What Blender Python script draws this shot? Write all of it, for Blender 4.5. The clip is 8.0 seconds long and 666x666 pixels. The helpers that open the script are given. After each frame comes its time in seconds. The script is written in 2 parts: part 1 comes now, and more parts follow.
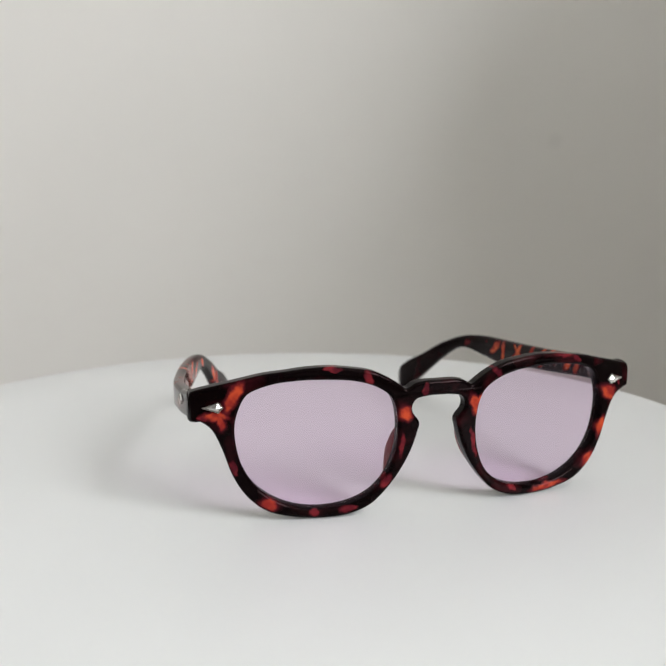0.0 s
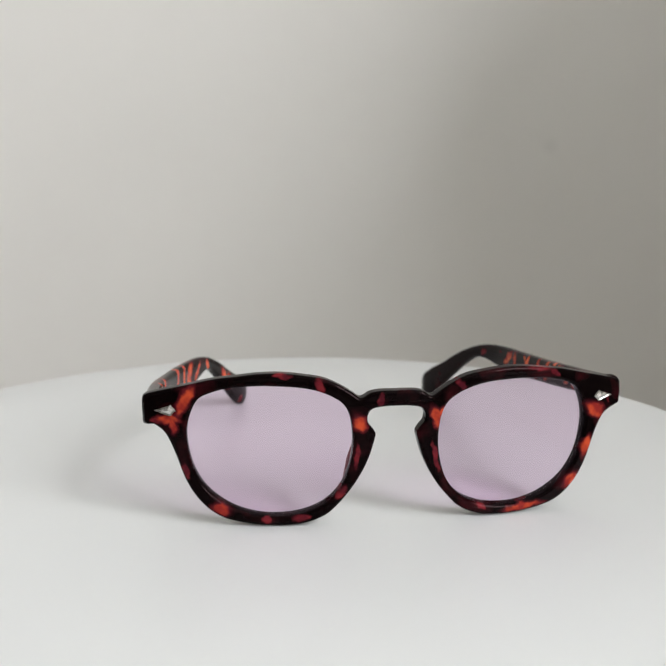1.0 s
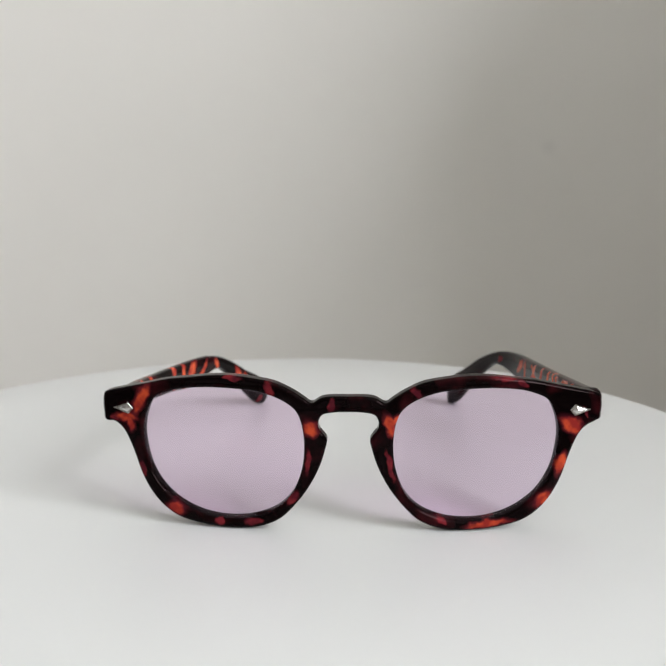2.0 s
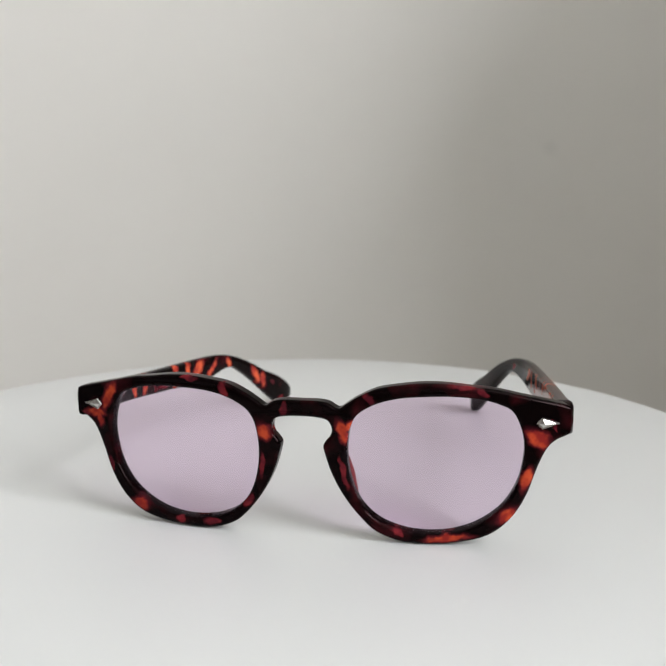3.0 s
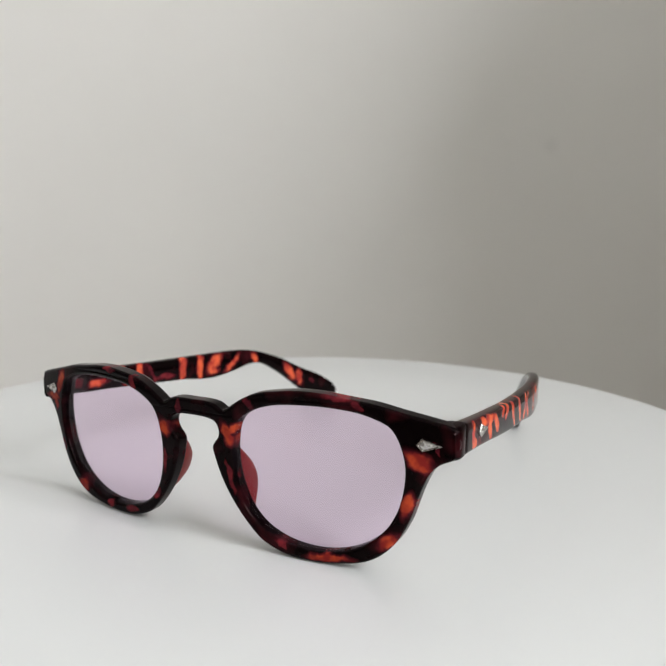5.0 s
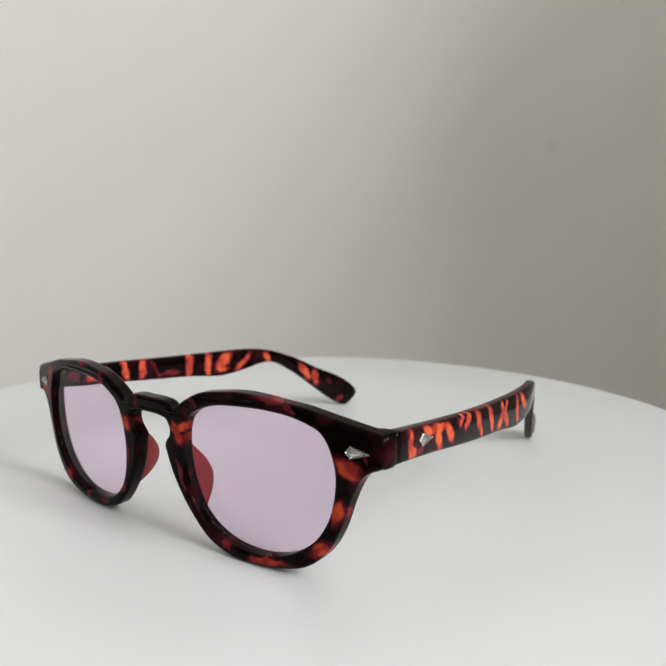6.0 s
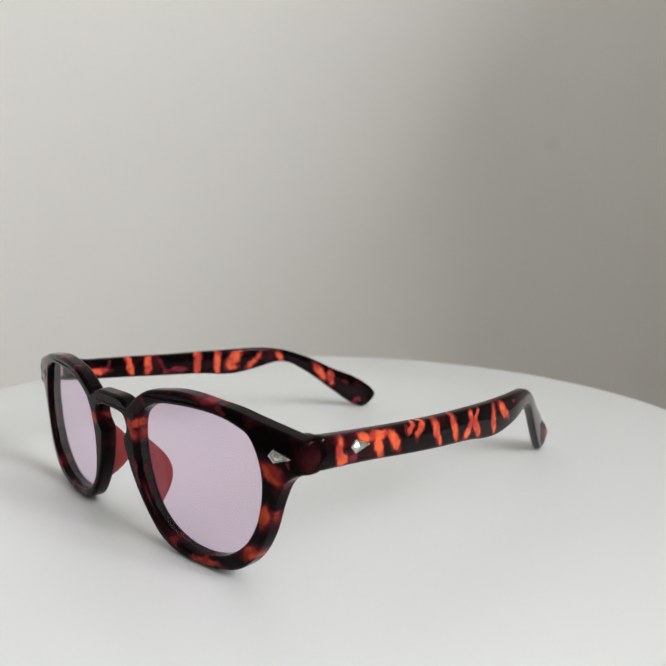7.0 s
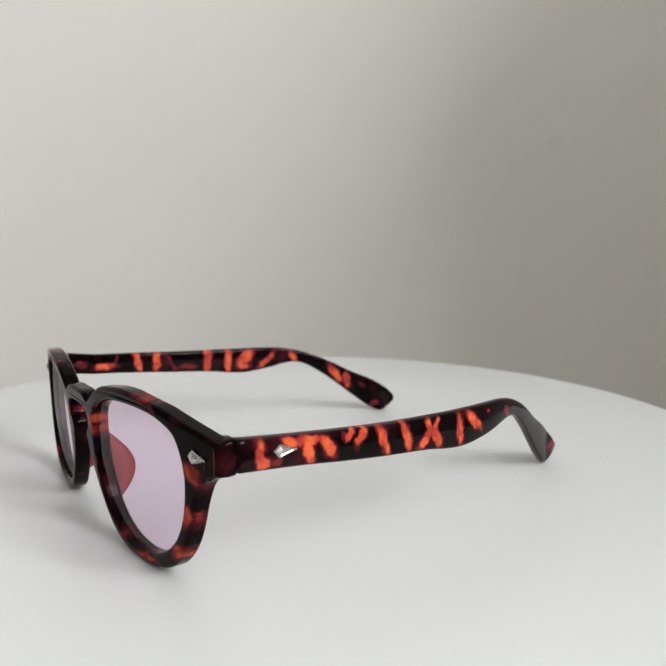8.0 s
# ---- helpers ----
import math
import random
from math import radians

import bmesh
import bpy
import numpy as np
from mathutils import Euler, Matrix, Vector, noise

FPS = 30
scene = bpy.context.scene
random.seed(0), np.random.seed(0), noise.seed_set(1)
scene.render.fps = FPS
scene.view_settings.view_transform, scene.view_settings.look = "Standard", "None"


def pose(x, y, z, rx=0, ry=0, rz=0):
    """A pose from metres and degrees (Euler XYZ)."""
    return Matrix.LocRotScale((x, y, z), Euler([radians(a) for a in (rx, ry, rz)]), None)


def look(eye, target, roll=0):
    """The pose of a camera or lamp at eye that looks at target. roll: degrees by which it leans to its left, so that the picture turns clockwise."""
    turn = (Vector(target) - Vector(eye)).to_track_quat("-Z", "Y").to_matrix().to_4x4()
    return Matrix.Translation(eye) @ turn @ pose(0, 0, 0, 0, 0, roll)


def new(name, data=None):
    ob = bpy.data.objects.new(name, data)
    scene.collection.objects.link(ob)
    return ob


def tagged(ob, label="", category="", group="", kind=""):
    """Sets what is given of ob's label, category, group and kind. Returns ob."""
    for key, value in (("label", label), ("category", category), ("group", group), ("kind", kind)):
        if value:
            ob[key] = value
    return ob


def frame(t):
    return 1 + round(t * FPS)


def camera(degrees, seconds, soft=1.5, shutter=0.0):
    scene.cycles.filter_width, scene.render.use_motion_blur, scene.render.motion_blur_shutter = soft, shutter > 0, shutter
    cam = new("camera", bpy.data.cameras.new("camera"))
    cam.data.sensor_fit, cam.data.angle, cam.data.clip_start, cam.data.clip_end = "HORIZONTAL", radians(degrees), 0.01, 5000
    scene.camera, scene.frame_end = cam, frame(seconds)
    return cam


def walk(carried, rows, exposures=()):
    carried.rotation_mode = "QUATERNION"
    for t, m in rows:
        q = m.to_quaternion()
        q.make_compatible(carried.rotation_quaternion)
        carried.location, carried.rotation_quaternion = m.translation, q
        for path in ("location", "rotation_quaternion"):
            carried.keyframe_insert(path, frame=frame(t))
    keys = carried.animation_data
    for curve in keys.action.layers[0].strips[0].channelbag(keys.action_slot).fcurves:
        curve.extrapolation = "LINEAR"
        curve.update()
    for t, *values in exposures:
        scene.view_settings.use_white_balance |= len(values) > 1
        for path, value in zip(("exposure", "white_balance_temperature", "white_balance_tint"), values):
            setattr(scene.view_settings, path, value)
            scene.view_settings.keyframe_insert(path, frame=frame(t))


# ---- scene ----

# ---- camera: a phone held almost still in front of a turning display plate ----
CAM_AT, CAM_DOWN, CAM_YAW, CAM_LEAN = (0.0, -0.27836, 0.08605), 8.767, -4.844, -0.33


def eye(pan, tilt):
    return pose(*CAM_AT, 90 - CAM_DOWN - tilt, 0, CAM_YAW + pan) @ pose(0, 0, 0, 0, 0, CAM_LEAN)


SWAY = [(0.0, 0.200, 0.315), (0.5, 0.070, 0.195), (1.0, -0.090, -0.052), (1.5, -0.220, -0.111), (3.0, -0.084, -0.195), (3.5, -0.082, -0.107),
        (4.0, -0.057, -0.05), (4.5, -0.033, -0.038), (6.0, 0.016, -0.013), (6.5, 0.084, -0.028), (7.0, 0.07, 0.017), (7.5, 0.092, -0.008), (8.0, 0.16, -0.01)]
cam = camera(50.13, 8.0, 1.7)
cam.data.dof.use_dof, cam.data.dof.focus_distance, cam.data.dof.aperture_fstop = True, 0.19, 24.0
walk(cam, [(t, eye(pan, tilt)) for t, pan, tilt in SWAY])

# ---- light: daylight from one window, ahead and to the side of the plate ----
world = bpy.data.worlds.new("sky")
scene.world = world
world.use_nodes = True
sky = world.node_tree.nodes.new("ShaderNodeTexSky")
sky.sky_type, sky.sun_disc, sky.sun_elevation, sky.sun_rotation = "NISHITA", False, radians(35), radians(60)
world.node_tree.links.new(sky.outputs[0], world.node_tree.nodes["Background"].inputs[0])
world.node_tree.nodes["Background"].inputs[1].default_value = 0.10

WIN_X, WIN_Y, WIN_Z = 1.90, (-3.05, -1.05), (0.90, 2.40)
lamp = bpy.data.lights.new("window_daylight", "AREA")
lamp.shape, lamp.size, lamp.size_y, lamp.energy, lamp.color = "RECTANGLE", 1.98, 1.48, 180.0, (0.975, 0.985, 1.0)
window_daylight = new("window_daylight", lamp)
window_daylight.matrix_world = look((WIN_X + 0.02, sum(WIN_Y) / 2, sum(WIN_Z) / 2), (0, sum(WIN_Y) / 2, sum(WIN_Z) / 2))


AXIS = (0.0004, -0.0020)  # of the turntable, in plan


# ---- materials ----
def material(name):
    m = bpy.data.materials.new(name)
    m.use_nodes = True
    return m, m.node_tree.nodes, m.node_tree.links, m.node_tree.nodes["Principled BSDF"]


def noise_node(nodes, links, scale, detail=3.0, vector=None):
    n = nodes.new("ShaderNodeTexNoise")
    n.inputs["Scale"].default_value, n.inputs["Detail"].default_value = scale, detail
    if vector:
        links.new(vector, n.inputs["Vector"])
    return n


def math_node(nodes, links, op, a, b=None):
    n = nodes.new("ShaderNodeMath")
    n.operation = op
    for k, value in enumerate((a, b)):
        if value is None:
            continue
        if isinstance(value, (int, float)):
            n.inputs[k].default_value = value
        else:
            links.new(value, n.inputs[k])
    return n.outputs[0]


def mix_colour(nodes, links, factor, a, b):
    n = nodes.new("ShaderNodeMix")
    n.data_type = "RGBA"
    for socket, value in ((n.inputs[0], factor), (n.inputs[6], a), (n.inputs[7], b)):
        if isinstance(value, tuple):
            socket.default_value = (*value, 1)
        elif isinstance(value, float):
            socket.default_value = value
        else:
            links.new(value, socket)
    return n.outputs[2]


def ramp(nodes, links, value, low, high):
    n = nodes.new("ShaderNodeMapRange")
    n.interpolation_type = "SMOOTHSTEP"
    n.inputs["From Min"].default_value, n.inputs["From Max"].default_value = low, high
    links.new(value, n.inputs["Value"])
    return n.outputs["Result"]


def bump(nodes, links, height, strength, distance, shader):
    b = nodes.new("ShaderNodeBump")
    b.inputs["Strength"].default_value, b.inputs["Distance"].default_value = strength, distance
    links.new(height, b.inputs["Height"])
    links.new(b.outputs[0], shader.inputs["Normal"])


def painted(name, colour, second, roughness, grain, depth, mark=None):
    """Matt or satin paint with faint clouding, fine relief and, if given, one small smudge (place, radius)."""
    m, nodes, links, shader = material(name)
    at = nodes.new("ShaderNodeTexCoord").outputs["Object"]
    cloud = noise_node(nodes, links, 3.0, 4.0, at)
    fine = noise_node(nodes, links, grain, 5.0, at)
    base = mix_colour(nodes, links, ramp(nodes, links, cloud.outputs[0], 0.3, 0.7), colour, second)
    if mark:
        place, radius = mark
        d = nodes.new("ShaderNodeVectorMath")
        d.operation = "DISTANCE"
        links.new(at, d.inputs[0])
        d.inputs[1].default_value = place
        base = mix_colour(nodes, links, ramp(nodes, links, d.outputs["Value"], radius, radius * 0.1), base,
                          tuple(c * 0.93 for c in colour))
    links.new(base, shader.inputs["Base Color"])
    shader.inputs["Roughness"].default_value = roughness
    bump(nodes, links, fine.outputs[0], 0.25, depth, shader)
    return m


WALL = painted("wall_paint", (0.83, 0.82, 0.785), (0.805, 0.795, 0.76), 0.85, 160.0, 0.0006, ((0.406, 0.75, 0.196), 0.017))
# for walls out of view, darkened to cut bounce light and reflections
DIMMED_WALL = painted("dimmed_unseen_wall_paint", (0.28, 0.27, 0.255), (0.25, 0.24, 0.23), 0.85, 160.0, 0.0006)
CEILING = painted("ceiling_paint", (0.66, 0.66, 0.64), (0.63, 0.63, 0.61), 0.9, 90.0, 0.0006)
FLOOR = painted("floor_boards", (0.20, 0.165, 0.135), (0.16, 0.13, 0.105), 0.45, 60.0, 0.0006)
PLATE = painted("white_plastic", (0.635, 0.645, 0.64), (0.62, 0.63, 0.625), 0.36, 900.0, 0.00004)
JOINERY = painted("white_gloss_paint", (0.80, 0.80, 0.78), (0.77, 0.77, 0.75), 0.35, 300.0, 0.0002)


def tortoise(name, spots, amber_low, amber_high, gloss=0.06):
    """Polished tortoiseshell acetate. Spots (a, z, half-length, half-height, lean, kind) in millimetres run through the sheet;
    kind 0 is bright orange, 1 a deeper red."""
    m, nodes, links, shader = material(name)
    at = nodes.new("ShaderNodeTexCoord").outputs["Object"]
    plan = nodes.new("ShaderNodeSeparateXYZ")
    links.new(at, plan.inputs[0])
    wobble = noise_node(nodes, links, 300.0, 3.0, at)
    shift = nodes.new("ShaderNodeVectorMath")
    shift.operation = "MULTIPLY_ADD"
    links.new(wobble.outputs["Color"], shift.inputs[0])
    shift.inputs[1].default_value, shift.inputs[2].default_value = (0.0030, 0.0030, 0.0030), (-0.0015, -0.0015, -0.0015)
    warp = nodes.new("ShaderNodeVectorMath")
    links.new(at, warp.inputs[0])
    links.new(shift.outputs[0], warp.inputs[1])
    axis = "x" if name.endswith("front") else "y"
    masks = [None, None]
    for a, z, ra, rz, lean, kind in spots:
        p = nodes.new("ShaderNodeMapping")
        p.vector_type = "TEXTURE"
        links.new(warp.outputs[0], p.inputs["Vector"])
        if axis == "x":
            p.inputs["Location"].default_value = (a / 1000, 0, z / 1000)
            p.inputs["Rotation"].default_value = (0, radians(lean), 0)
            p.inputs["Scale"].default_value = (ra / 1000, 1e3, rz / 1000)
        else:
            p.inputs["Location"].default_value = (0, a / 1000, z / 1000)
            p.inputs["Rotation"].default_value = (radians(-lean), 0, 0)
            p.inputs["Scale"].default_value = (1e3, ra / 1000, rz / 1000)
        size = nodes.new("ShaderNodeVectorMath")
        size.operation = "LENGTH"
        links.new(p.outputs[0], size.inputs[0])
        mask = ramp(nodes, links, size.outputs["Value"], 1.32, 0.70)
        if kind == 0:
            halo = math_node(nodes, links, "MULTIPLY", ramp(nodes, links, size.outputs["Value"], 1.80, 1.0), 0.7)
            masks[1] = halo if masks[1] is None else math_node(nodes, links, "MAXIMUM", masks[1], halo)
        masks[kind] = mask if masks[kind] is None else math_node(nodes, links, "MAXIMUM", masks[kind], mask)
    broad = noise_node(nodes, links, 120.0, 3.0, at)
    dark = mix_colour(nodes, links, ramp(nodes, links, broad.outputs[0], 0.48, 0.75), (0.0018, 0.0009, 0.0010), (0.030, 0.0038, 0.0055))
    tone = noise_node(nodes, links, 260.0, 2.0, at)
    amber = mix_colour(nodes, links, ramp(nodes, links, tone.outputs[0], 0.35, 0.65), amber_low, amber_high)
    ruby = mix_colour(nodes, links, ramp(nodes, links, tone.outputs[0], 0.35, 0.65), (0.060, 0.007, 0.012), (0.16, 0.016, 0.021))
    colour = dark
    if masks[1] is not None:
        colour = mix_colour(nodes, links, masks[1], colour, ruby)
    colour = mix_colour(nodes, links, masks[0], colour, amber)
    links.new(colour, shader.inputs["Base Color"])
    shader.inputs["Roughness"].default_value = 0.16
    shader.inputs["IOR"].default_value = 1.49
    shader.inputs["Specular IOR Level"].default_value = gloss
    shader.inputs["Specular Tint"].default_value = (1.0, 0.68, 0.70, 1)
    scuff = noise_node(nodes, links, 700.0, 3.0, at)
    links.new(math_node(nodes, links, "MULTIPLY_ADD", scuff.outputs[0], 0.07), shader.inputs["Roughness"])
    shader.inputs["Roughness"].links[0].from_node.inputs[2].default_value = 0.045
    return m


FRONT_SPOTS = [(-58.9, 37.6, 3.9, 1.3, -61, 0), (-64.2, 32.0, 2.8, 1.0, 1, 0), (-62.6, 30.2, 2.0, 0.9, 86, 0), (-67.6, 31.6, 1.2, 0.9, -10, 1),
               (-59.4, 17.0, 2.4, 0.9, 63, 1), (-49.9, 5.5, 2.1, 1.4, 30, 0), (-37.0, 1.9, 1.1, 1.0, -89, 1), (-26.8, 2.6, 2.4, 1.0, -14, 1),
               (-15.6, 10.2, 2.2, 1.1, -55, 1), (-11.2, 21.0, 3.6, 0.8, -87, 1), (-10.5, 30.9, 2.0, 1.7, -90, 0), (-21.6, 41.9, 2.0, 1.2, 81, 1),
               (-32.0, 44.8, 2.6, 0.7, 3, 1), (-4.4, 37.6, 1.8, 1.0, -80, 1)]
FRONT_SPOTS += [(62.3, 30.5, 3.2, 1.7, 34, 0), (59.7, 18.9, 2.7, 1.2, -72, 0), (55.2, 9.2, 2.4, 1.2, -44, 0), (39.6, 2.2, 4.8, 0.9, -6, 0),
                (26.0, 3.3, 1.9, 0.8, 39, 1), (42.4, 44.6, 3.0, 0.9, 8, 1), (47.6, 42.9, 1.6, 1.0, 41, 1), (18.3, 41.0, 2.0, 1.0, 51, 1),
                (11.2, 31.9, 2.8, 1.2, 69, 0), (13.0, 33.4, 1.8, 0.9, -43, 0), (11.6, 20.0, 4.3, 0.7, 77, 1), (66.4, 34.0, 1.4, 0.5, 63, 1)]
RIGHT_SPOTS = [(11.8, 34.4, 3.0, 1.3, 82, 0), (12.4, 32.4, 1.6, 1.5, 0, 0), (15.6, 32.3, 1.6, 0.9, 1, 1), (19.7, 36.2, 2.2, 0.9, 19, 0), (24.8, 35.7, 4.2, 1.2, 6, 0),
               (24.6, 33.4, 3.2, 1.2, 74, 0), (30.0, 33.4, 3.4, 1.4, 51, 0), (34.8, 35.4, 1.2, 0.9, 79, 1), (40.3, 34.2, 2.8, 1.0, -55, 0), (36.6, 35.0, 1.6, 1.0, -40, 0),
               (47.3, 32.0, 4.2, 1.1, 68, 0), (55.3, 31.4, 4.2, 1.2, 74, 0), (63.9, 32.3, 2.2, 0.9, 66, 0), (62.6, 29.3, 3.2, 1.1, -41, 0),
               (66.1, 32.1, 2.2, 0.7, -65, 0), (66.6, 28.8, 3.0, 1.2, 60, 0), (76.0, 29.4, 4.0, 1.1, 84, 0), (82.0, 30.6, 4.0, 1.3, 42, 0),
               (88.8, 31.9, 0.8, 0.6, 31, 1), (100.6, 29.6, 2.2, 1.3, 33, 1), (145.0, 5.6, 2.6, 1.6, 50, 1)]
LEFT_SPOTS = [(11.9, 33.0, 2.6, 1.4, 8, 1), (21.9, 31.0, 3.9, 1.2, 4, 0), (25.9, 33.0, 2.2, 0.9, -79, 1), (34.9, 31.6, 4.2, 1.2, 77, 0), (43.0, 30.7, 4.3, 1.4, -82, 0),
              (48.5, 29.6, 4.6, 0.8, 63, 1), (55.4, 26.9, 4.8, 1.0, 4, 1), (64.5, 28.6, 5.2, 1.4, -88, 0), (73.4, 27.8, 5.6, 1.3, -86, 0), (80.6, 28.4, 4.0, 2.0, -43, 0),
              (80.3, 25.0, 2.3, 1.4, 9, 0), (90.0, 26.9, 4.2, 1.2, -41, 0), (101.7, 27.6, 2.6, 1.3, 66, 0), (120.2, 18.8, 4.2, 1.5, 56, 0), (125.3, 15.0, 3.2, 1.4, 82, 0),
              (132.2, 12.6, 1.3, 1.1, -16, 1), (137.4, 3.4, 1.9, 1.2, -24, 1)]
SHELL_FRONT = tortoise("tortoiseshell_front", FRONT_SPOTS, (0.21, 0.018, 0.015), (0.47, 0.060, 0.022))
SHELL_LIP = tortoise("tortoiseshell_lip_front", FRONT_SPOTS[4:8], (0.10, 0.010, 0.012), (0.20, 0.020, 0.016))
SHELL_RIGHT = tortoise("tortoiseshell_temple", RIGHT_SPOTS, (0.34, 0.034, 0.024), (0.66, 0.115, 0.040), 0.13)
SHELL_LEFT = tortoise("tortoiseshell_far_temple", LEFT_SPOTS, (0.30, 0.030, 0.024), (0.60, 0.100, 0.040), 0.10)


def chrome():
    m, nodes, links, shader = material("polished_steel")
    shader.inputs["Base Color"].default_value, shader.inputs["Metallic"].default_value = (0.56, 0.545, 0.525, 1), 1.0
    n = noise_node(nodes, links, 900.0, 2.0, nodes.new("ShaderNodeTexCoord").outputs["Object"])
    links.new(ramp(nodes, links, n.outputs[0], -0.6, 3.0), shader.inputs["Roughness"])
    return m


def red_acetate():
    m, nodes, links, shader = material("red_acetate")
    n = noise_node(nodes, links, 240.0, 3.0, nodes.new("ShaderNodeTexCoord").outputs["Object"])
    links.new(mix_colour(nodes, links, n.outputs[0], (0.15, 0.014, 0.015), (0.24, 0.026, 0.024)), shader.inputs["Base Color"])
    shader.inputs["Roughness"].default_value = 0.45
    shader.inputs["Specular IOR Level"].default_value = 0.25
    return m


def lens_glass(name, tint):
    """A thin clear sheet: tinted pass-through with a reflecting face."""
    m, nodes, links, shader = material(name)
    clear, gloss, mix, facing = (nodes.new("ShaderNode" + k) for k in ("BsdfTransparent", "BsdfGlossy", "MixShader", "LayerWeight"))
    clear.inputs["Color"].default_value = (*tint, 1)
    gloss.inputs["Roughness"].default_value, facing.inputs["Blend"].default_value = 0.0, 0.5
    rise = math_node(nodes, links, "POWER", facing.outputs["Facing"], 5.0)
    links.new(math_node(nodes, links, "ADD", math_node(nodes, links, "MULTIPLY", rise, 0.4), 0.012), mix.inputs[0])
    links.new(clear.outputs[0], mix.inputs[1])
    links.new(gloss.outputs[0], mix.inputs[2])
    links.new(mix.outputs[0], nodes["Material Output"].inputs[0])
    nodes.remove(shader)
    return m


STEEL, RED = chrome(), red_acetate()
LILAC, CLEAR = lens_glass("lilac_lens", (0.938, 0.862, 0.940)), lens_glass("window_glass", (0.97, 0.98, 0.97))


# ---- building helpers ----
def part(name, bm, mat, parent=None, label="", smooth=True, sharp=40):
    mesh = bpy.data.meshes.new(name)
    bmesh.ops.recalc_face_normals(bm, faces=bm.faces)
    for f in bm.faces:
        f.smooth = smooth
    if smooth:
        for e in bm.edges:
            e.smooth = len(e.link_faces) == 2 and e.calc_face_angle(0) < radians(sharp)
    bm.to_mesh(mesh)
    bm.free()
    mesh.materials.append(mat)
    ob = new(name, mesh)
    if parent:
        ob.parent = parent
    if label:
        ob["label"] = label
    return ob


def add_box(bm, x, y, z):
    """A box between the given pairs."""
    vs = [bm.verts.new((x[i], y[j], z[k])) for i in (0, 1) for j in (0, 1) for k in (0, 1)]
    for q in ((0, 1, 3, 2), (4, 6, 7, 5), (0, 4, 5, 1), (2, 3, 7, 6), (0, 2, 6, 4), (1, 5, 7, 3)):
        bm.faces.new([vs[i] for i in q])
    return bm


def box(x, y, z, bevel=0.0):
    bm = add_box(bmesh.new(), x, y, z)
    if bevel:
        bmesh.ops.bevel(bm, geom=list(bm.edges), offset=bevel, segments=2, affect="EDGES", profile=0.5)
    return bm


def lathe(profile, steps=128):
    """A body turned round the z axis from (radius, height) pairs; ends on the axis are closed."""
    bm = bmesh.new()
    rings = []
    for r, z in profile:
        if r < 1e-6:
            rings.append([bm.verts.new((0, 0, z))])
        else:
            rings.append([bm.verts.new((r * math.cos(2 * math.pi * k / steps), r * math.sin(2 * math.pi * k / steps), z)) for k in range(steps)])
    for a, b in zip(rings, rings[1:]):
        for k in range(steps):
            q = [a[k % len(a)], a[(k + 1) % len(a)], b[(k + 1) % len(b)], b[k % len(b)]]
            q = list(dict.fromkeys(q))
            if len(q) > 2:
                bm.faces.new(q)
    return bm


def spline(points, per=6, closed=False):
    """A smooth line through points (Catmull-Rom)."""
    n, out = len(points), []
    for i in range(n if closed else n - 1):
        p = [Vector(points[(i + k) % n] if closed else points[min(max(i + k, 0), n - 1)]) for k in (-1, 0, 1, 2)]
        for s in range(per):
            t = s / per
            out.append(0.5 * (2 * p[1] + (p[2] - p[0]) * t + (2 * p[0] - 5 * p[1] + 4 * p[2] - p[3]) * t * t
                              + (3 * p[1] - p[0] - 3 * p[2] + p[3]) * t ** 3))
    return out if closed else out + [Vector(points[-1])]


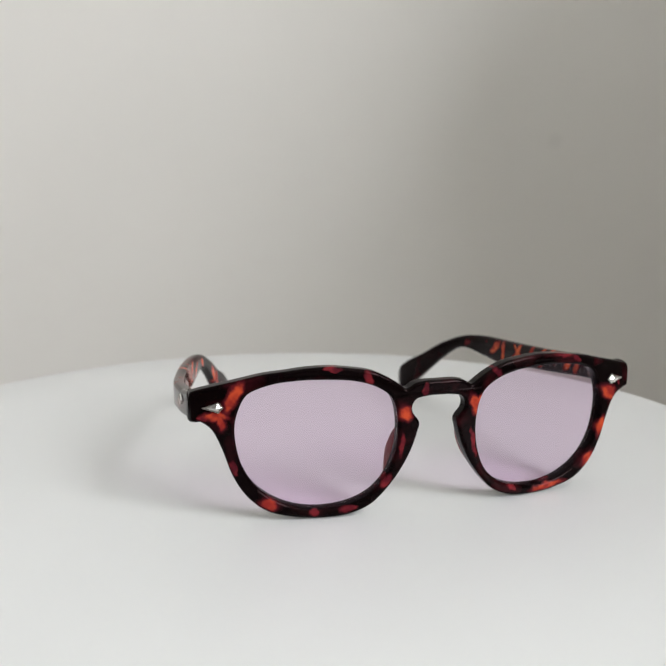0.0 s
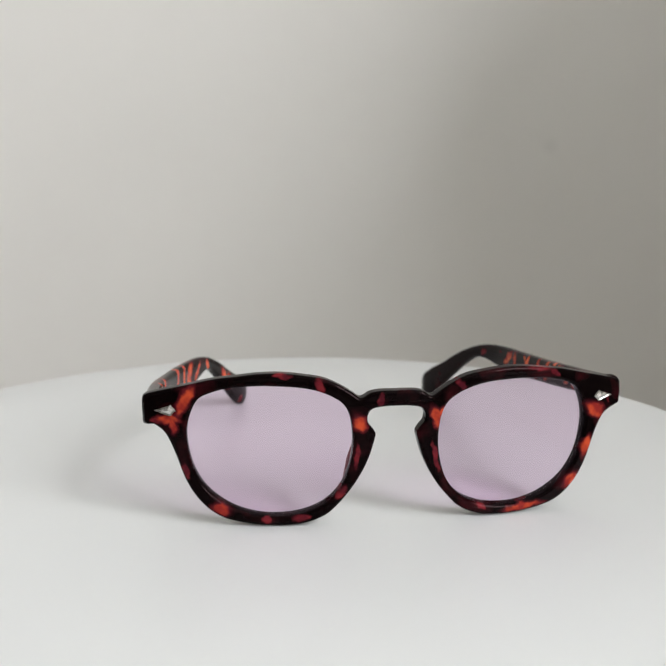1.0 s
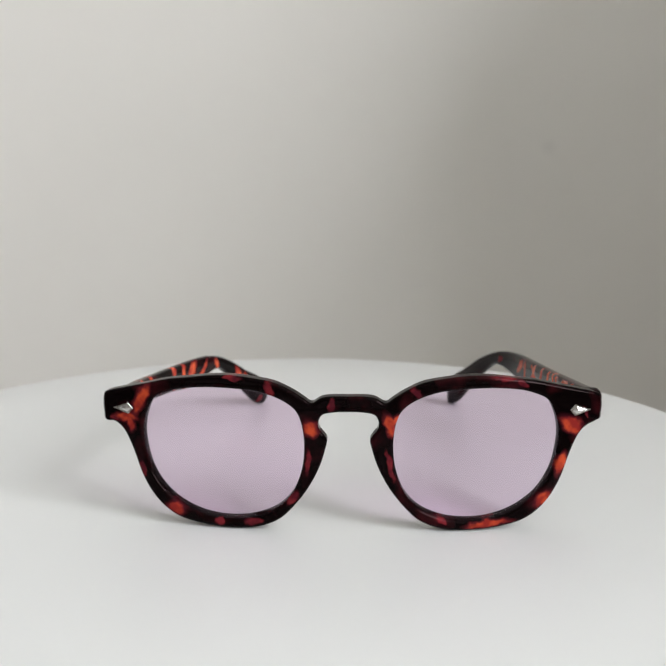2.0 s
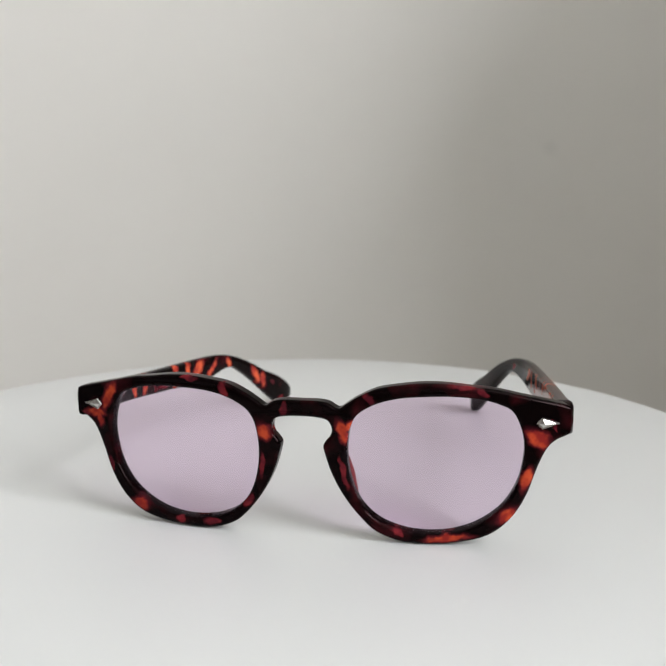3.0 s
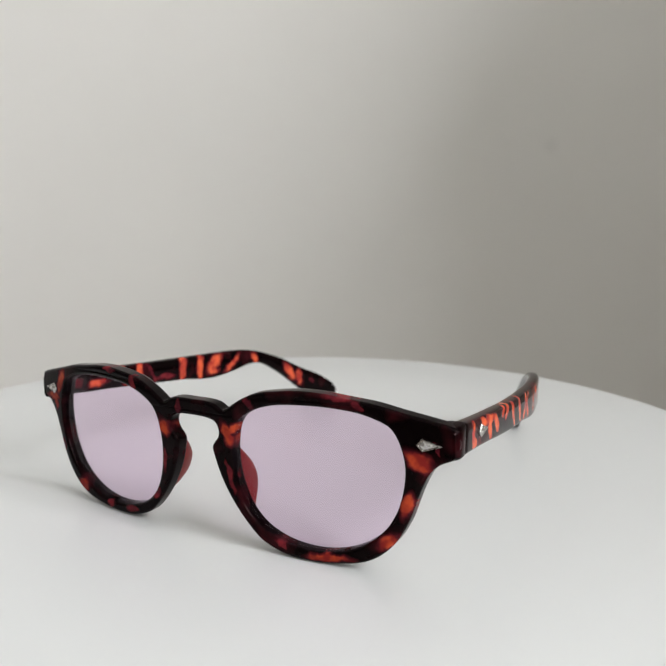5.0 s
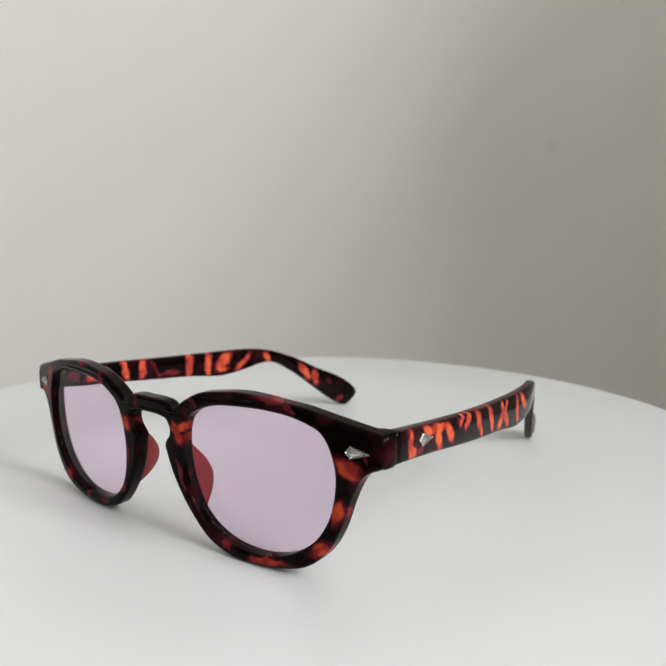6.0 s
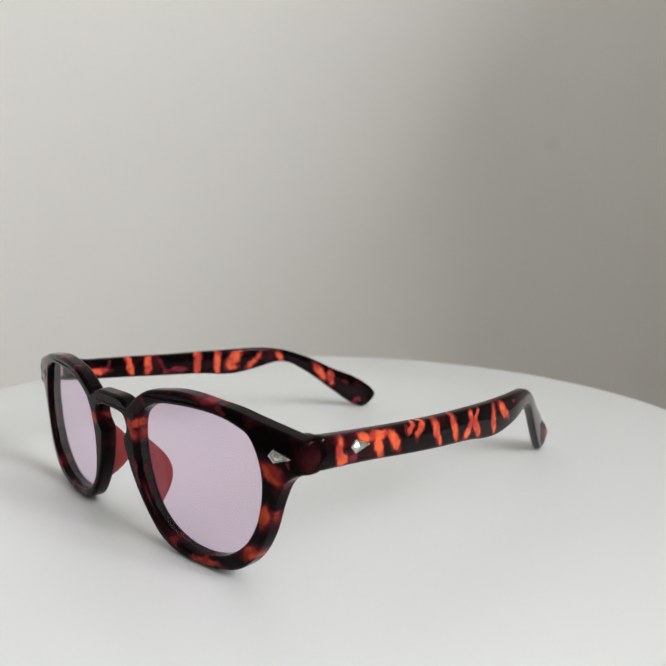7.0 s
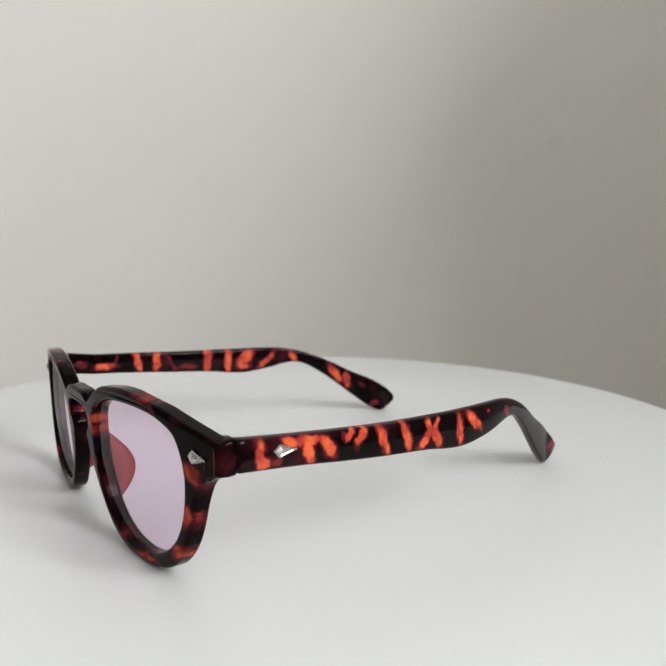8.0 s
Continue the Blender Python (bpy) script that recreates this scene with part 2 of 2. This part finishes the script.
# ---- the room: plain walls round the plate, an added shading partition, one window ----
def room():
    wall = lambda name, *spans, paint=WALL: tagged(part(name, box(*spans), paint, smooth=False), "plain painted wall, seen or added out of view", "wall", kind="structure")
    wall("wall_north", (-2.8, WIN_X + 0.1), (0.75, 0.85), (-0.75, 2.5))
    # unseen partition, added to block window light and shade the right of wall_north
    wall("unseen_shade_partition", (0.86, 0.96), (-0.57, 0.75), (-0.75, 0.97))
    # west and south stay unseen; their dark colour holds back fill light
    wall("wall_west", (-2.9, -2.8), (-3.6, 0.75), (-0.75, 2.5), paint=DIMMED_WALL)
    wall("wall_south", (-2.9, WIN_X + 0.1), (-3.7, -3.6), (-0.75, 2.5), paint=DIMMED_WALL)
    bm = bmesh.new()
    x, (y0, y1), (z0, z1) = (WIN_X, WIN_X + 0.1), WIN_Y, WIN_Z
    add_box(bm, x, (-3.6, y0), (-0.75, 2.5))
    add_box(bm, x, (y1, 0.75), (-0.75, 2.5))
    add_box(bm, x, (y0, y1), (-0.75, z0))
    add_box(bm, x, (y0, y1), (z1, 2.5))
    tagged(part("wall_east", bm, WALL, smooth=False), "plain off-white wall with a window opening", "wall", kind="structure")
    tagged(part("floor", box((-2.9, WIN_X + 0.1), (-3.7, 0.85), (-0.80, -0.75)), FLOOR, smooth=False), "plain brown floor", "floor", kind="structure")
    tagged(part("ceiling", box((-2.9, WIN_X + 0.1), (-3.7, 0.85), (2.5, 2.55)), CEILING, smooth=False), "plain white ceiling", "ceiling", kind="structure")
    win = tagged(new("window_1"), "white casement window letting in daylight", "window", kind="structure")
    bm = bmesh.new()
    fx = (WIN_X + 0.045, WIN_X + 0.085)
    ym = (y0 + y1) / 2
    for ya, yb, za, zb in ((y0, y0 + 0.05, z0, z1), (y1 - 0.05, y1, z0, z1), (ym - 0.03, ym + 0.03, z0 + 0.05, z1 - 0.05),
                           (y0 + 0.05, y1 - 0.05, z0, z0 + 0.05), (y0 + 0.05, y1 - 0.05, z1 - 0.05, z1)):
        add_box(bm, fx, (ya, yb), (za, zb))
    part("window_frame", bm, JOINERY, win, smooth=False)
    for ya, yb in ((y0 + 0.05, ym - 0.03), (ym + 0.03, y1 - 0.05)):
        pane = part("pane", box((WIN_X + 0.062, WIN_X + 0.066), (ya, yb), (z0 + 0.05, z1 - 0.05)), CLEAR, win, smooth=False)
        pane.visible_shadow = False


# ---- the turning display plate on its stand ----
def turntable():
    stand = tagged(part("pedestal", lathe([(0, -0.75), (0.15, -0.75), (0.15, -0.735), (0.06, -0.72), (0.05, -0.70), (0.05, -0.12), (0.06, -0.105),
                                           (0.145, -0.10), (0.150, -0.096), (0.150, -0.084), (0.146, -0.08), (0, -0.08)], 64), JOINERY),
                   "white pedestal under the display turntable", "stand")
    stand.location = (*AXIS, 0)
    table = tagged(new("turntable"), "round white display turntable with a plain satin plate", "turntable")
    table.location = (*AXIS, -0.08)
    part("base", lathe([(0, 0), (0.128, 0), (0.132, 0.004), (0.132, 0.055), (0.126, 0.062), (0, 0.062)]), PLATE, table)
    r = 0.1835
    rim = [(r - 0.0025 + 0.0025 * math.sin(a), -0.0025 + 0.0025 * math.cos(a)) for a in np.linspace(0, math.pi / 2, 6)]
    under = [(r - 0.0025 + 0.0025 * math.cos(a), -0.0075 - 0.0025 * math.sin(a)) for a in np.linspace(0, math.pi / 2, 6)]
    plate = part("plate", lathe([(0, 0), (0.06, 0), (0.12, 0)] + [(float(a), float(b)) for a, b in rim + under] + [(0.08, -0.0100), (0.05, -0.0180), (0, -0.0180)], 256),
                 PLATE, table, "smooth white round plate")
    plate.location = (0, 0, 0.08)
    return plate


# ---- the eyeglasses; millimetres in their own space: x along the front, y back, z up from the plate ----
OUTLINE = [(0, 40.0), (4.5, 40.0), (7.5, 39.5), (10.1, 38.1), (12.3, 39.4), (15.2, 41.3), (20.3, 43.7), (26.4, 44.8), (32.6, 45.4), (38.8, 45.2),
           (45.0, 44.4), (51.2, 43.6), (58, 42.0), (65, 40.4), (70, 39.1), (71.1, 37.9), (71.4, 34.5), (70.8, 31.8), (69.6, 30.9), (67.5, 30.0),
           (65.5, 28.4), (63.9, 25.8), (62.1, 21.3), (60.0, 15.0), (57.2, 9.7), (53.4, 5.4), (48.9, 2.6), (43.2, 1.1), (37, 0.3), (31, 0.2),
           (25.5, 0.9), (20.3, 3.0), (16.8, 6.0), (13.0, 10.6), (10.0, 15.4), (7.8, 20.2), (6.4, 24.8), (5.9, 27.3), (6.6, 28.8), (7.9, 30.4),
           (8.3, 32.0), (8.0, 33.4), (6.8, 34.8), (3.5, 35.4), (0, 35.5)]
OPENING = [(35, 41.7), (41, 41.6), (47, 40.9), (51.5, 39.5), (54.6, 37.7), (56.6, 34), (57.8, 29), (57.6, 23.5), (56.2, 17.5), (53.2, 12),
           (49, 8), (44, 5.2), (38.5, 3.7), (33, 3.4), (27, 4.2), (21.3, 6.5), (17.3, 9.9), (14.7, 14.2), (13, 20), (12.5, 26),
           (13.2, 32), (14.8, 35.7), (17.5, 38), (21.5, 39.9), (27, 41.2)]
TEMPLE_TOP = [(5.9, 39.2), (22, 37.6), (48, 35.6), (70, 34.6), (88, 34.0), (96, 33.0), (103, 31.0), (112, 26.8), (122, 20.4), (130, 16.0), (136, 11.6), (141, 6.6)]
TEMPLE_LOW = [(5.9, 31.2), (22, 29.9), (34, 28.5), (48, 27.0), (63, 25.6), (72, 24.2), (79, 23.8), (88, 25.2), (96, 26.9), (103, 25.8), (112, 19.5), (122, 10.2), (128, 4.6),
              (133, 0.8), (136, 0.3), (141, 4.2)]
RIGHT_PLAN = [(5.9, 71.4), (40, 71.6), (70, 70.4), (88, 68.6), (100, 65.5), (112, 61), (125, 55.5), (142, 48.5)]
LEFT_PLAN = [(5.9, 71.2), (25, 73.0), (40, 73.4), (60, 71.4), (80, 68), (100, 62.5), (115, 57.5), (130, 52), (146, 45.5)]
DEPTH, BOW = 4.8, 8.2


def bow(x, z=27.0):
    """How far forward the front curves at x, as a y in millimetres; the top leans forward of the foot."""
    return -(BOW + 0.075 * (z - 27.0)) * (1 - (x / 67.0) ** 2)


def level(points, at):
    a = np.array([tuple(p) for p in points])
    return float(np.interp(at, a[:, 0], a[:, 1]))


def opening(per):
    """The edge of one lens opening, drawn out a little towards the temple and the foot."""
    return [Vector((35.2 + (p.x - 35.2) * (1.045 if p.x > 35.2 else 1.008), 22.9 + (p.y - 22.9) * (1.0 if p.y > 22.9 else 1.015)))
            for p in spline(OPENING, per, True)]


def front_mesh():
    half = spline(OUTLINE, 5)
    loop = half + [Vector((-p.x, p.y)) for p in reversed(half[1:-1])]
    hole = opening(7)
    shape = bpy.data.curves.new("outline", "CURVE")
    shape.dimensions, shape.fill_mode, shape.extrude, shape.bevel_depth, shape.bevel_resolution = "2D", "BOTH", DEPTH / 2 - 1.1, 1.1, 4
    shape.offset = -1.1
    for pts in (loop, hole, [Vector((-p.x, p.y)) for p in hole]):
        s = shape.splines.new("POLY")
        s.points.add(len(pts) - 1)
        for q, p in zip(s.points, pts):
            q.co = (p.x, p.y, 0, 1)
        s.use_cyclic_u = True
    ob = new("outline", shape)
    mesh = bpy.data.meshes.new_from_object(ob.evaluated_get(bpy.context.evaluated_depsgraph_get()))
    bpy.data.objects.remove(ob)
    bm = bmesh.new()
    bm.from_mesh(mesh)
    bpy.data.meshes.remove(mesh)
    bmesh.ops.remove_doubles(bm, verts=bm.verts, dist=0.01)
    for v in bm.verts:
        x, z, d = v.co
        v.co = (x / 1000, (bow(x, z) + DEPTH / 2 - d) / 1000, z / 1000)
    return bm


def lens_mesh(side):
    """A thin curved sheet that fills one opening and sits in its groove."""
    hole = opening(3)
    cx, cz = 35.2, 22.9
    bm = bmesh.new()
    faces = []
    for y in (1.0, 2.4):
        rings = [[bm.verts.new((cx, 0, cz))]]
        for k in range(1, 9):
            f = k / 8 * 1.05
            rings.append([bm.verts.new((cx + (p.x - cx) * f, 0, cz + (p.y - cz) * f)) for p in hole])
        for r in rings:
            for v in r:
                dx, dz = v.co.x - cx, v.co.z - cz
                v.co.y = bow(v.co.x, v.co.z) + y - 0.7 + (dx * dx * 0.0030 + dz * dz * 0.0050) / 2
        n = len(hole)
        for a, b in zip(rings, rings[1:]):
            for k in range(n):
                q = list(dict.fromkeys([a[k % len(a)], a[(k + 1) % len(a)], b[(k + 1) % n], b[k]]))
                bm.faces.new(q)
        faces.append(rings[-1])
    for k in range(len(faces[0])):
        j = (k + 1) % len(faces[0])
        bm.faces.new((faces[0][k], faces[0][j], faces[1][j], faces[1][k]))
    for v in bm.verts:
        v.co = (side * v.co.x / 1000, v.co.y / 1000, v.co.z / 1000)
    return bm


def loft(rings):
    bm = bmesh.new()
    vs = [[bm.verts.new(p) for p in r] for r in rings]
    n = len(vs[0])
    for a, b in zip(vs, vs[1:]):
        for k in range(n):
            bm.faces.new((a[k], a[(k + 1) % n], b[(k + 1) % n], b[k]))
    bm.faces.new(vs[0])
    bm.faces.new(vs[-1])
    return bm


def rounded(x0, x1, y, z0, z1, r):
    """A rounded rectangle across the temple at y, in metres."""
    r = min(r, 0.48 * (z1 - z0), 0.48 * (x1 - x0))
    out = []
    for cx, cz, start in ((x1 - r, z1 - r, 0), (x0 + r, z1 - r, 90), (x0 + r, z0 + r, 180), (x1 - r, z0 + r, 270)):
        for k in range(4):
            a = radians(start + 30 * k)
            out.append(Vector((cx + r * math.cos(a), y, cz + r * math.sin(a))) / 1000)
    return out


def temple_mesh(side, plan):
    top, low, path = spline(TEMPLE_TOP), spline(TEMPLE_LOW), spline(plan)
    rings = []
    stations = [5.9, 6.1, 6.6] + list(np.linspace(8, 138, 90)) + [139, 139.8, 140.4, 140.8]
    for y in stations:
        drop, far = 0.0, y
        if side > 0:
            far = y + min(5.4, 0.26 * max(0.0, y - 75)) + 0.03 * max(0.0, y - 95)
        else:
            drop = -1.9 * min(1.0, 0.5 + (y - 5.9) / 24) * min(1.0, max(0.0, (138 - y) / 30))
            far = y + 0.045 * (y - 5.9)
        outer = level(path, far)
        inset = 0.0 if y > 6.5 else 0.5 * (6.6 - y)
        end = max(0.0, y - 138) * 0.25
        thick = 4.0 - 0.6 * min(1, max(0, (y - 20) / 60))
        z1, z0 = level(top, y) + drop - inset, level(low, y) + drop + inset
        if z1 - z0 < 1.0:
            z1 = z0 + 1.0
        rings.append([Vector((side * p.x, p.y, p.z)) for p in rounded(outer - thick + inset + end, outer - inset - end, far, z0, z1, 1.1)])
    return loft(rings)


def end_piece_mesh(side):
    rings = []
    for y, x0, x1, z0, z1 in ((0.8, 64.5, 70.6, 31.4, 38.2), (2.0, 64.5, 71.3, 31.1, 39.0), (3.5, 65.0, 71.5, 31.0, 39.4), (5.0, 66.2, 71.5, 31.0, 39.6), (5.6, 66.6, 71.4, 31.1, 39.6),
                              (5.8, 67.0, 71.0, 31.5, 39.2)):
        low = 0.0 if side > 0 else 0.9
        rings.append([Vector((side * p.x, p.y, p.z)) for p in rounded(x0, x1, y, z0 - low, z1 - low, 1.1)])
    return loft(rings)


def lip_mesh(side):
    """A thin rounded lip round one opening, just in front of the lens."""
    hole, n = opening(4), 8
    rings = []
    for k, p in enumerate(hole):
        along = (hole[(k + 1) % len(hole)] - hole[k - 1]).normalized()
        out = Vector((-along.y, along.x))
        ring = []
        for j in range(n):
            a = 2 * math.pi * j / n
            q = p + out * (0.4 + 0.42 * math.cos(a))
            ring.append(Vector((side * q.x, bow(q.x, q.y) + 1.35 + 0.42 * math.sin(a), q.y)) / 1000)
        rings.append(ring)
    bm = bmesh.new()
    vs = [[bm.verts.new(q) for q in r] for r in rings]
    for k in range(len(vs)):
        a, b = vs[k], vs[(k + 1) % len(vs)]
        for j in range(n):
            bm.faces.new((a[j], a[(j + 1) % n], b[(j + 1) % n], b[j]))
    return bm


def pad_mesh(side):
    """A nose pad: a fin behind the rim, deepest below its middle, that flares back and outwards."""
    rings = []
    for k in range(25):
        f = k / 24
        z = 31.0 - 22.0 * f
        rim = level([(9.0, 15.6), (12.0, 13.4), (15.0, 11.9), (20.0, 10.3), (25.0, 9.4), (29.0, 9.3)], z)
        deep = 8.2 * math.sin(math.pi * f ** 1.25) ** 0.9
        half = 0.35 + 1.35 * math.sin(math.pi * f) ** 0.7
        ring = []
        for j in range(16):
            a = 2 * math.pi * j / 16
            y = bow(rim, z) + 3.4 + deep * (0.5 + 0.5 * math.sin(a)) - 0.5
            flare = 0.10 * (y - bow(rim, z) - 3.4)
            ring.append(Vector((side * (rim + flare + half * math.cos(a)), y, z)) / 1000)
        rings.append(ring)
    return loft(rings)


def stud_mesh():
    """A kite-shaped rivet, 6.5 mm long, point along +x, standing out along -y: a raised rim round four shallow facets."""
    bm = bmesh.new()
    rim = [(-2.3, 0), (-0.7, 1.65), (4.2, 0), (-0.7, -1.65)]

    def loop(scale, y):
        return [bm.verts.new(((0.35 + (x - 0.35) * scale) / 1000, y / 1000, z * scale / 1000)) for x, z in rim]
    steps = [loop(1.0, 0.6), loop(1.0, -0.25), loop(0.93, -0.45), loop(0.80, -0.45), loop(0.74, -0.28)]
    for a, b in zip(steps, steps[1:]):
        for k in range(4):
            bm.faces.new((a[k], a[(k + 1) % 4], b[(k + 1) % 4], b[k]))
    peak = bm.verts.new((-0.0001, -0.00085, 0))
    for k in range(4):
        bm.faces.new((steps[-1][k], steps[-1][(k + 1) % 4], peak))
    bm.faces.new(steps[0])
    return bm


def eyeglasses():
    glasses = tagged(new("eyeglasses"), "tortoiseshell acetate eyeglasses with lilac lenses, temples open, standing on the plate", "eyeglasses")
    front = part("front_frame", front_mesh(), SHELL_FRONT, glasses, "glossy dark tortoiseshell front with keyhole bridge", sharp=50)
    front.modifiers.new("even_normals", "WEIGHTED_NORMAL").keep_sharp = True
    for side, plan, shell in ((1, RIGHT_PLAN, SHELL_RIGHT), (-1, LEFT_PLAN, SHELL_LEFT)):
        part("lens", lens_mesh(side), LILAC, glasses, "clear lilac-tinted lens")
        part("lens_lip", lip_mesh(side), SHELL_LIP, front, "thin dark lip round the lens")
        part("nose_pad", pad_mesh(side), RED, front, "translucent red nose pad")
        part("end_piece", end_piece_mesh(side), SHELL_FRONT, front)
        stud = part("rivet", stud_mesh(), STEEL, front, "polished kite-shaped steel rivet", smooth=False)
        turn = math.degrees(math.atan2(2 * BOW * 64 / 67.0 ** 2, 1))
        stud.matrix_local = pose(side * 0.0638, bow(63.8) / 1000, 0.0346, 0, 0, side * turn) @ pose(0, 0, 0, 0, 0 if side > 0 else 180, 0)
        temple = part("temple", temple_mesh(side, plan), shell, glasses, "mottled orange and black tortoiseshell temple arm")
        stud = part("rivet", stud_mesh(), STEEL, temple, "polished kite-shaped steel rivet", smooth=False)
        x = level(spline(plan), 17.2) / 1000
        stud.matrix_local = (pose(x, 0.0172, 0.0348, 0, 4, 90) if side > 0 else pose(-x, 0.0172, 0.0336, 0, 4, -90) @ pose(0, 0, 0, 0, 180, 0))
        hinge = lathe([(0, 32.6), (1.1, 32.6), (1.2, 32.8), (1.2, 38.3), (1.1, 38.5), (0, 38.5)], 16)
        for v in hinge.verts:
            v.co = Vector((v.co.x + side * 66.6, v.co.y + 5.9, v.co.z)) / 1000
        part("hinge", hinge, STEEL, temple, "small steel barrel hinge")
    return glasses


room()
PLATE_OB = turntable()
GLASSES = eyeglasses()

# turn of the plate, degrees about its axis
TURN = [(0.0, 31.54), (0.5, 26.78), (1.0, 22.65), (1.5, 17.85), (3.0, 4.91), (3.5, 0.1), (4.0, -4.05), (4.5, -8.92), (6.0, -21.84), (6.5, -26.0),
        (7.0, -30.04), (7.5, -34.64), (8.0, -38.63)]


def motions():
    walk(PLATE_OB, [(t, pose(0, 0, 0.08, 0, 0, a)) for t, a in TURN])
    walk(GLASSES, [(t, pose(*AXIS, 0, 0, 0, a) @ pose(0.00189, -0.08338, 0.0, 0, 0, -20.82)) for t, a in TURN])


motions()
